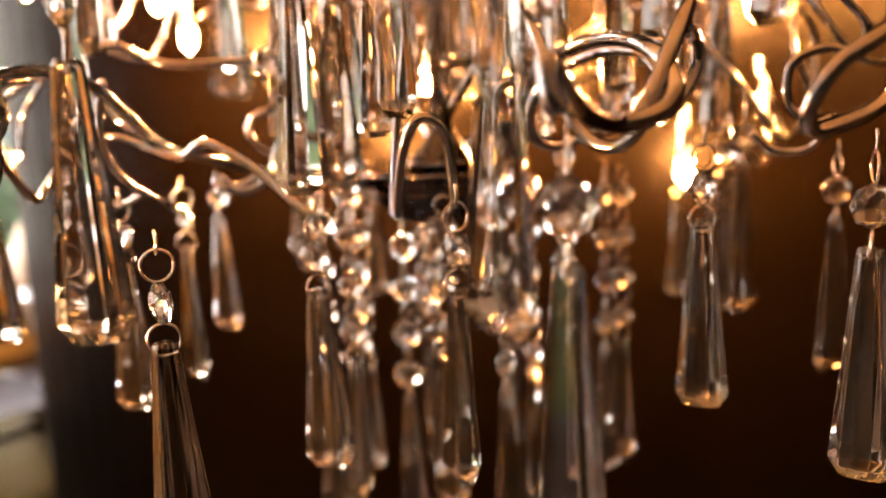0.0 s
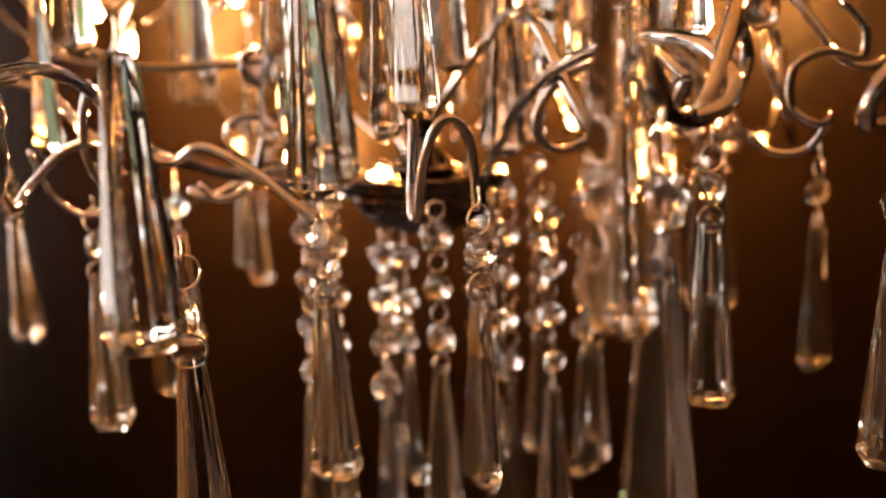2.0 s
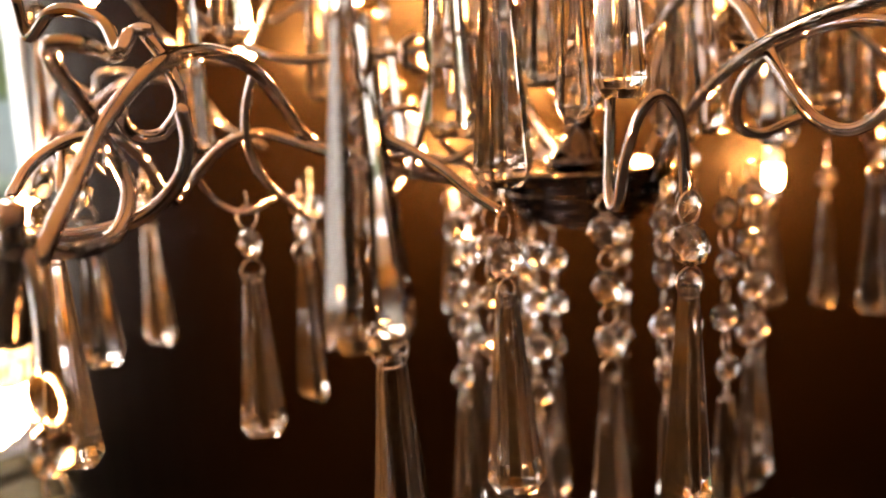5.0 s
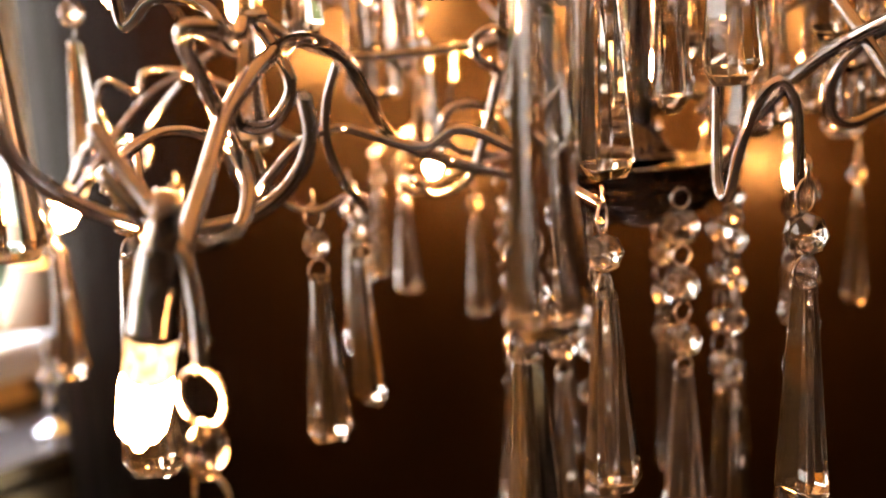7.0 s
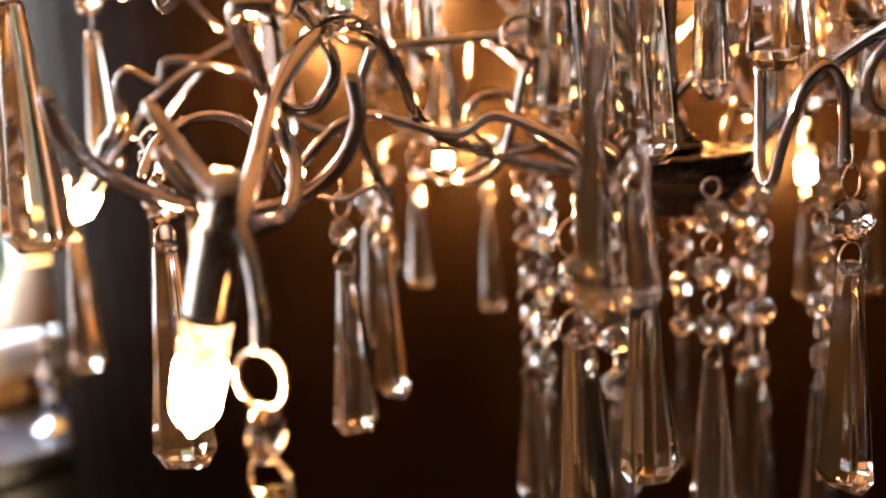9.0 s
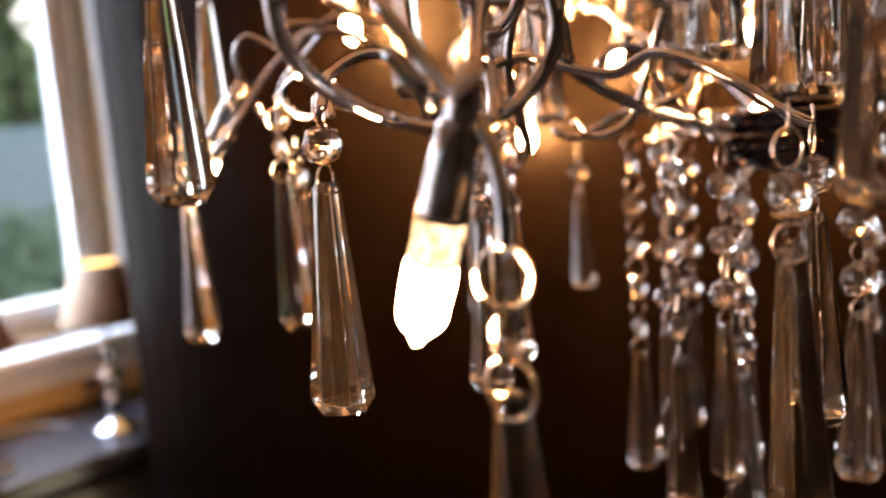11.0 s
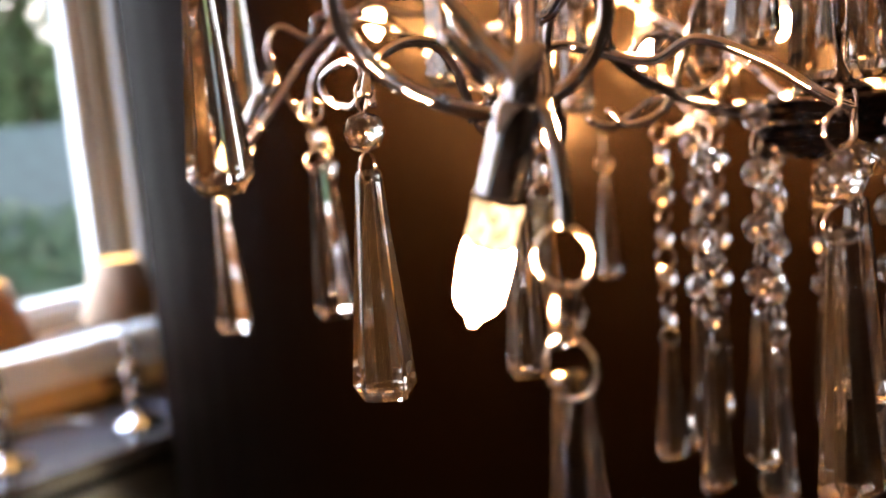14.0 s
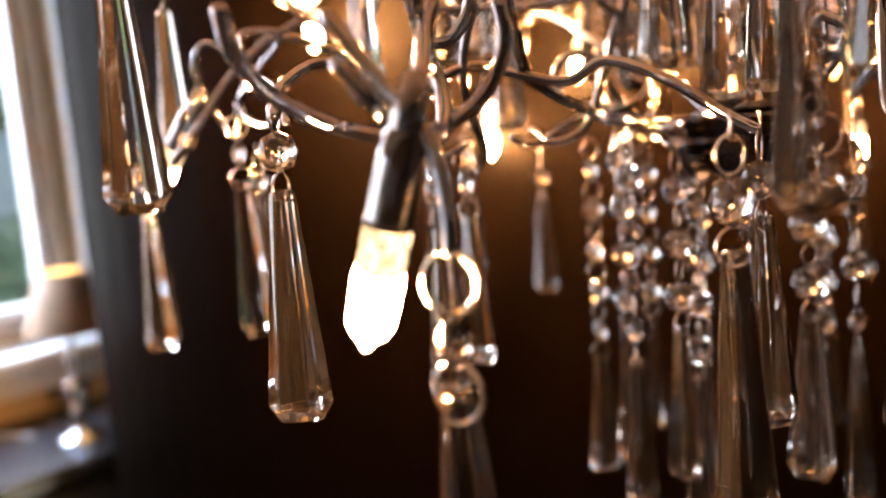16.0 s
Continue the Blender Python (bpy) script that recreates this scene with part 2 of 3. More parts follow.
# The window wall runs slantwise; along it x, out through the window y.
WIN = Matrix.Translation((-1.12, 1.32, 0)) @ Matrix(((0.51, -0.86, 0, 0), (0.86, 0.51, 0, 0), (0, 0, 1, 0), (0, 0, 0, 1)))


def win_slab(name, pieces, mat, label="", kind="structure", bevel=0.003, parent=None):
    bm = bmesh.new()
    for lo, hi in pieces:
        box(bm, lo, hi, bevel)
    ob = new(name, mesh_from(bm, name, mat, smooth=False))
    if parent:
        ob.parent = parent
    else:
        ob.matrix_world = WIN
    return tagged(ob, label, kind=kind) if not parent else ob


SILL, HEAD = 1.075, 2.2
# openings along the wall: (from, to)
OPEN = [(-1.23, 0.025), (-3.0, -1.75)]
pieces = [((-4.6, 0, 0), (2.6, 0.2, SILL - 0.03)), ((-4.6, 0, HEAD), (2.6, 0.2, TOP)), ((0.025, 0, SILL - 0.03), (2.6, 0.2, HEAD)),
          ((-1.75, 0, SILL - 0.03), (-1.23, 0.2, HEAD)), ((-4.6, 0, SILL - 0.03), (-3.0, 0.2, HEAD))]
win_slab("wall_west", pieces, WALL_BEIGE, "ochre painted window wall with two white windows", bevel=0)
for k, (a, b) in enumerate(OPEN):
    w = new("window_%d" % (k + 1))
    w.matrix_world = WIN
    tagged(w, "white painted window with two panes and a deep sill, garden beyond", "window", kind="structure")
    fr = [((a, 0.01, SILL), (a + 0.03, 0.09, HEAD)), ((b - 0.03, 0.01, SILL), (b, 0.09, HEAD)), ((a + 0.03, 0.01, SILL), (b - 0.03, 0.09, SILL + 0.03)), ((a + 0.03, 0.01, HEAD - 0.03), (b - 0.03, 0.09, HEAD))]
    win_slab("window_frame", fr, REVEAL_IN_SHADE, parent=w)
    cs = [((a - 0.05, -0.018, SILL), (a - 0.002, 0.0, HEAD + 0.07)), ((b + 0.002, -0.018, SILL), (b + 0.05, 0.0, HEAD + 0.07)), ((a - 0.05, -0.018, HEAD + 0.002), (b + 0.05, 0.0, HEAD + 0.07))]
    win_slab("window_casing", cs, WHITE, parent=w)
    win_slab("window_sill", [((a - 0.09, -0.07, SILL - 0.028), (b + 0.09, 0.0, SILL - 0.003)), ((a, 0.0, SILL - 0.028), (b, 0.2, SILL - 0.003))], WHITE, parent=w, bevel=0.004)
    win_slab("apron", [((a - 0.07, -0.014, SILL - 0.07), (b + 0.07, 0.0, SILL - 0.032))], WHITE, parent=w)
    mid = (a + b) / 2
    for lo, hi in ((a + 0.032, mid - 0.001), (mid + 0.001, b - 0.032)):
        sash = [((lo, 0.03, SILL + 0.032), (lo + 0.04, 0.07, HEAD - 0.032)), ((hi - 0.04, 0.03, SILL + 0.032), (hi, 0.07, HEAD - 0.032)),
                ((lo, 0.03, SILL + 0.032), (hi, 0.07, SILL + 0.072)), ((lo, 0.03, HEAD - 0.072), (hi, 0.07, HEAD - 0.032))]
        win_slab("sash", sash, WHITE, parent=w)
        pane = win_slab("pane", [((lo + 0.04, 0.048, SILL + 0.07), (hi - 0.04, 0.052, HEAD - 0.07))], GLASS, parent=w, bevel=0)
        pane.visible_shadow = False

# garden beyond the window: a far plain backdrop, its trees' daylight painted as glow
gm = bpy.data.materials.new("glowing garden and sky far off")
gm.use_nodes = True
nt = gm.node_tree
nt.nodes.remove(nt.nodes["Principled BSDF"])
tc = nt.nodes.new("ShaderNodeTexCoord")
sep = nt.nodes.new("ShaderNodeSeparateXYZ")
nt.links.new(tc.outputs["Object"], sep.inputs[0])
n1 = nt.nodes.new("ShaderNodeTexNoise")
n1.inputs["Scale"].default_value, n1.inputs["Detail"].default_value = 1.6, 10
nt.links.new(tc.outputs["Object"], n1.inputs["Vector"])
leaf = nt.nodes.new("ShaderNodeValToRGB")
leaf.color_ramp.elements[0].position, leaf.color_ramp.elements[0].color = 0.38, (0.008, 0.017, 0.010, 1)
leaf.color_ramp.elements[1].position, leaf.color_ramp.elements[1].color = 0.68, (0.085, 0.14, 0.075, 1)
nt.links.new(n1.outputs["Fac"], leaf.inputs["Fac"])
n2 = nt.nodes.new("ShaderNodeTexNoise")
n2.inputs["Scale"].default_value, n2.inputs["Detail"].default_value = 0.8, 5
nt.links.new(tc.outputs["Object"], n2.inputs["Vector"])
mul = nt.nodes.new("ShaderNodeMath")
mul.operation = "MULTIPLY_ADD"
mul.inputs[1].default_value, mul.inputs[2].default_value = 3.2, -2.6
nt.links.new(n2.outputs["Fac"], mul.inputs[0])
edge = nt.nodes.new("ShaderNodeMath")
edge.operation = "ADD"
nt.links.new(mul.outputs[0], edge.inputs[0])
nt.links.new(sep.outputs["Z"], edge.inputs[1])
skyr = nt.nodes.new("ShaderNodeValToRGB")
skyr.color_ramp.elements[0].position, skyr.color_ramp.elements[1].position = 0.55, 0.70
nt.links.new(edge.outputs[0], skyr.inputs["Fac"])
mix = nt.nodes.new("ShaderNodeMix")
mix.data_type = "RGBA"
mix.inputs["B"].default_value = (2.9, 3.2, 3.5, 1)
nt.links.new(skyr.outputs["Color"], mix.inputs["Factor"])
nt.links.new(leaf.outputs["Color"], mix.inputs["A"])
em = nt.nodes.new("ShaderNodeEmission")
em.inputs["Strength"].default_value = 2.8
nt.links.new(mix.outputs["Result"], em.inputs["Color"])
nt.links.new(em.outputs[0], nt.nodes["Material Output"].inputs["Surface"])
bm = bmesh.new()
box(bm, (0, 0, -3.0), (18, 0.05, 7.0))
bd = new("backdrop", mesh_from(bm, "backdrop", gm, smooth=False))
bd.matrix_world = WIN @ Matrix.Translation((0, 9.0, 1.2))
tagged(bd, "flat glowing backdrop of green trees and pale sky beyond the window", kind="structure")

SKY_GLOW = glow("pale clear sky far off", (0.66, 0.82, 1.0), 2.8)
bm = bmesh.new()
box(bm, (-22, 0, -2.6), (-0.01, 0.05, 9.0))
ob = new("backdrop", mesh_from(bm, "backdrop", SKY_GLOW, smooth=False))
ob.matrix_world = bd.matrix_world
tagged(ob, "pale daylight sky far beyond the windows", kind="structure")

# a neighbour's house seen through the window
nh = new("house")
nh.matrix_world = Matrix.Translation((-4.9, 6.2, -0.4)) @ WIN.to_3x3().to_4x4()
tagged(nh, "low grey-roofed neighbouring house beyond the garden", "house")
ROOF = material("grey roof tiles", (0.055, 0.12, 0.15), 0.7, grain=0.25, scale=8, bump=0.3)
PLASTER = material("pale house plaster", (0.16, 0.17, 0.17), 0.8, grain=0.1, scale=6, bump=0.1)
bm = bmesh.new()
box(bm, (-1.6, -0.9, 0.0), (1.9, 0.9, 1.15), 0.01)
part("wall", mesh_from(bm, "wall", PLASTER, smooth=False), nh)
bm = loft([[(-1.9, -1.15, 1.12), (2.2, -1.15, 1.12), (2.2, 0.0, 1.86), (-1.9, 0.0, 1.86)], [(-1.9, -1.15, 1.20), (2.2, -1.15, 1.20), (2.2, 0.0, 1.94), (-1.9, 0.0, 1.94)]])
part("roof", mesh_from(bm, "roof", ROOF, smooth=False), nh)
bm = loft([[(-1.9, 1.15, 1.12), (2.2, 1.15, 1.12), (2.2, 0.002, 1.86), (-1.9, 0.002, 1.86)], [(-1.9, 1.15, 1.20), (2.2, 1.15, 1.20), (2.2, 0.002, 1.94), (-1.9, 0.002, 1.94)]])
part("roof", mesh_from(bm, "roof", ROOF, smooth=False), nh)
for hx in (-1.0, 0.3, 1.2):
    bm = bmesh.new()
    box(bm, (hx - 0.2, -0.93, 0.45), (hx + 0.2, -0.905, 0.95), 0.005)
    part("window", mesh_from(bm, "window", WHITE, smooth=False), nh)

# a hedge between the garden and the neighbour's house
HEDGE = material("hedge leaves", (0.075, 0.16, 0.12), 0.6, grain=0.6, scale=5)
hr = random.Random(21)
verts, faces = [], []
for k in range(8000):
    c = Vector((hr.uniform(-2.6, 2.8), hr.uniform(-1.9, -1.25), 0.0))
    c.z = hr.random() ** 0.7 * (1.60 + 0.22 * math.sin(c.x * 2.3) + 0.10 * math.sin(c.x * 6.1))
    a, b = hr.uniform(0, 6.28), hr.uniform(-0.9, 0.9)
    u = Vector((math.cos(a), math.sin(a) * 0.6, math.sin(b))).normalized() * hr.uniform(0.03, 0.06)
    v = u.cross(Vector((hr.uniform(-1, 1), 1, hr.uniform(-1, 1)))).normalized() * 0.022
    n = len(verts)
    verts += [c - u, c + v, c + u, c - v]
    faces.append((n, n + 1, n + 2, n + 3))
me = bpy.data.meshes.new("hedge")
me.from_pydata(verts, [], faces)
me.materials.append(HEDGE)
hd = new("hedge", me)
hd.matrix_world = nh.matrix_world.copy()
tagged(hd, "loose green garden hedge before the neighbouring house", "hedge", kind="stuff")

# a tall conifer behind the neighbour's roof
TREE = Vector((-5.55, 7.6, -0.4))
BARK = material("brown bark", (0.07, 0.05, 0.035), 0.9, grain=0.4, scale=20, bump=0.4)
NEEDLES = material("conifer needles", (0.075, 0.165, 0.085), 0.7, grain=0.6, scale=4)
tree = new("tree")
tree.location = TREE
part("trunk", mesh_from(turned([(0.16, 0.0), (0.12, 0.6), (0.09, 2.5), (0.05, 4.5), (0.01, 6.2)], 12), "trunk", BARK), tree)
for k in range(26):
    z, a = 0.9 + k * 0.2, k * 2.4
    reach = 1.25 * (1 - z / 6.6) + 0.1
    part("limb", mesh_from(tube([Vector((0, 0, z)), Vector((math.cos(a) * reach * 0.5, math.sin(a) * reach * 0.5, z + 0.05)), Vector((math.cos(a) * reach, math.sin(a) * reach, z - 0.08))], 0.022, 6), "limb", BARK), tree)
verts, faces = [], []
for k in range(7000):
    z = 0.7 + 5.7 * hr.random() ** 1.3
    a = hr.uniform(0, 6.283)
    ragged = 0.72 + 0.28 * math.sin(z * 9.0 + 2.0 * math.sin(a * 3)) * math.sin(a * 5 + z * 2.0)
    r = (1.38 * (1 - z / 6.7) + 0.06) * ragged * hr.random() ** 0.4
    c = Vector((r * math.cos(a), r * math.sin(a), z - 0.12 * r))
    u = Vector((math.cos(a + hr.uniform(-.8, .8)), math.sin(a + hr.uniform(-.8, .8)), hr.uniform(-0.6, 0.2))).normalized() * hr.uniform(0.07, 0.14)
    v = u.cross(Vector((hr.uniform(-1, 1), hr.uniform(-1, 1), 1))).normalized() * 0.03
    n = len(verts)
    verts += [c - u, c + v, c + u, c - v]
    faces.append((n, n + 1, n + 2, n + 3))
me = bpy.data.meshes.new("crown")
me.from_pydata(verts, [], faces)
me.materials.append(NEEDLES)
part("crown", me, tree)
tagged(tree, "tall dark green conifer with a ragged crown behind the house", "tree")

# sky light that falls through the two openings from above the view
for k, (a, b) in enumerate(OPEN):
    ld = bpy.data.lights.new("sky_light", "AREA")
    ld.shape, ld.size, ld.size_y = "RECTANGLE", 2.0, 1.4
    ld.energy = (340.0, 110.0)[k]
    ld.color = (0.40, 0.64, 1.0)
    lo = new("sky_light", ld)
    lo.matrix_world = look(WIN @ Vector(((a + b) / 2, 1.7, 3.4)), WIN @ Vector(((a + b) / 2, 0.0, 1.45)))

# lower rail on the window wall and a socket plate
win_slab("trim", [((-4.6, -0.014, 0.985), (2.6, 0.0, 1.005))], WHITE, "narrow white rail on the ochre wall", bevel=0.002)
sp = new("wall_socket")
sp.matrix_world = WIN @ Matrix.Translation((-0.05, -0.012, 0.966))
tagged(sp, "small brown socket plate on the ochre wall above the sideboard", "wall socket")
SOCKET = material("brown plastic", (0.12, 0.07, 0.04), 0.4, grain=0.1)
bm = bmesh.new()
box(bm, (-0.035, 0.0, -0.015), (0.035, 0.011, 0.015), 0.002)
part("plate", mesh_from(bm, "plate", SOCKET, smooth=False), sp)
for sx in (-0.017, 0.017):
    part("rocker", mesh_from(turned([(0.001, 0.0), (0.010, 0.0), (0.010, 0.002), (0.001, 0.002)], 16), "rocker", SOCKET), sp, Matrix.Translation((sx, -0.001, 0)) @ pose(0, 0, 0, 90, 0, 0))
CABLE = material("white cable", (0.75, 0.75, 0.72), 0.4)
tagged(new("lamp_cable", mesh_from(tube([WIN @ p for p in smooth_path([Vector((-0.20, -0.16, 0.9485)), Vector((-0.23, -0.10, 0.9485)), Vector((-0.33, -0.07, 0.9485)), Vector((-0.42, -0.06, 0.9485)), Vector((-0.47, -0.03, 0.9500))], 6)], 0.0025, 8), "lamp_cable", CABLE)), "thin white lamp cable lying on the black sideboard", "cable")

# sideboard under the window
sb = new("sideboard")
sb.matrix_world = WIN
tagged(sb, "black lacquered sideboard with a glossy top under the window", "sideboard")
for nm, lo, hi, bv in (("top", (-1.6, -0.36, 0.915), (0.55, -0.02, 0.945), 0.003), ("body", (-1.56, -0.34, 0.08), (0.52, -0.03, 0.913), 0.003)):
    bm = bmesh.new()
    box(bm, lo, hi, bv)
    part(nm, mesh_from(bm, nm, BLACK_WOOD, smooth=False), sb)
for k in range(4):
    bm = bmesh.new()
    box(bm, (-1.545 + k * 0.515, -0.358, 0.10), (-1.04 + k * 0.515, -0.342, 0.90), 0.003)
    part("door", mesh_from(bm, "door", BLACK_WOOD, smooth=False), sb)
for lx in (-1.5, 0.46):
    bm = bmesh.new()
    box(bm, (lx - 0.03, -0.31, 0.0), (lx + 0.03, -0.06, 0.078), 0.003)
    part("foot", mesh_from(bm, "foot", BLACK_WOOD, smooth=False), sb)


# ---- table lamps ----
def table_lamp(x, y):
    e = new("table_lamp")
    e.location = (x, y, 0.9455)
    prof = [(0.001, 0), (0.043, 0), (0.044, 0.004), (0.040, 0.008), (0.020, 0.013), (0.012, 0.022), (0.010, 0.034), (0.017, 0.042), (0.019, 0.052), (0.012, 0.062),
            (0.008, 0.070), (0.014, 0.076), (0.022, 0.088), (0.020, 0.102), (0.010, 0.112), (0.007, 0.124), (0.012, 0.130), (0.015, 0.138), (0.011, 0.148), (0.006, 0.158), (0.006, 0.250), (0.001, 0.251)]
    part("stem", mesh_from(turned(prof, 28), "stem", CHROME), e, label="turned chrome baluster stem")
    n = 40
    def ring(r, z):
        return [(r * math.cos(2 * math.pi * k / n), r * math.sin(2 * math.pi * k / n), z) for k in range(n)]
    bm = loft([ring(0.073, 0.196), ring(0.040, 0.300), ring(0.0385, 0.300), ring(0.0715, 0.196), ring(0.073, 0.196)], caps=False)
    part("shade", mesh_from(bm, "shade", SHADE), e, label="taupe cloth cone shade")
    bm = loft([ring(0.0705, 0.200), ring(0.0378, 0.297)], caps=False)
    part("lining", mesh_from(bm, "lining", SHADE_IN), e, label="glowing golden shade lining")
    return tagged(e, "lit table lamp with taupe cone shade on a turned chrome stem", "table lamp", "table lamps on the sideboard")


table_lamp(-0.980, 1.056)
table_lamp(-1.100, 0.857)

# a standing lamp with a pale lit shade beside the sideboard
fl = new("floor_lamp")
fl.location = (-0.735, 0.815, 0.0)
part("stand", mesh_from(turned([(0.001, 0), (0.11, 0), (0.11, 0.012), (0.02, 0.025), (0.009, 0.05), (0.009, 0.80), (0.001, 0.801)], 28), "stand", CHROME), fl, label="chrome stand with round foot")
CREAM = material("cream shade cloth", (0.75, 0.62, 0.38), 0.7, grain=0.08, scale=400, bump=0.1, Emission_Color=(1.0, 0.75, 0.36, 1), Emission_Strength=0.8)
part("shade", mesh_from(loft([[(r * math.cos(2 * math.pi * k / 36), r * math.sin(2 * math.pi * k / 36), z) for k in range(36)] for r, z in ((0.10, 0.72), (0.045, 0.895), (0.043, 0.895), (0.098, 0.72))], caps=False), "shade", CREAM), fl, label="glowing cream cone shade")
tagged(fl, "lit floor lamp with a cream cone shade by the sideboard", "floor lamp")

# ---- chandelier ----
ch = new("chandelier")
ch.location = P(0.05, 0.5, 0)
tagged(ch, "chrome scroll-arm chandelier with small lit halogen bulbs", "chandelier")
base_inv = Matrix.Translation(-P(0.05, 0.5, 0))
hub = [(0.002, -0.0225), (0.008, -0.0225)]
for k in range(7):
    a = radians(12 + 11.5 * k)
    r, z = 0.0415 * math.sin(a), 0.006 - 0.0285 * math.cos(a)
    hub += [(r - 0.0012, z - 0.0004), (r, z - 0.0016), (r + 0.0014, z - 0.0012), (r + 0.0018, z + 0.0006)]
hub += [(0.0432, 0.0045), (0.0445, 0.0060), (0.0440, 0.0080), (0.0400, 0.0078), (0.030, 0.0060), (0.002, 0.0075)]
part("hub", mesh_from(turned(hub, 48), "hub", BLACK_CHROME), ch, label="black nickel hub bowl with turned ridges")
flange = [(0.002, 0.0074), (0.018, 0.0074), (0.0195, 0.0086), (0.0195, 0.0110), (0.016, 0.0125), (0.010, 0.018), (0.0056, 0.0265), (0.002, 0.027)]
part("flange", mesh_from(turned(flange, 48), "flange", BLACK_CHROME), ch, label="black nickel collar")
stem = [(0.002, 0.026), (0.0055, 0.0262), (0.0055, 0.17), (0.011, 0.175), (0.013, 0.185), (0.011, 0.195), (0.0055, 0.20), (0.0055, 0.765), (0.002, 0.766)]
part("stem", mesh_from(turned(stem, 24), "stem", CHROME), ch, label="slender polished chrome stem")
can = [(0.002, 0.909), (0.055, 0.909), (0.055, 0.895), (0.03, 0.84), (0.008, 0.76)]
part("canopy", mesh_from(turned(can, 40), "canopy", CHROME), ch)

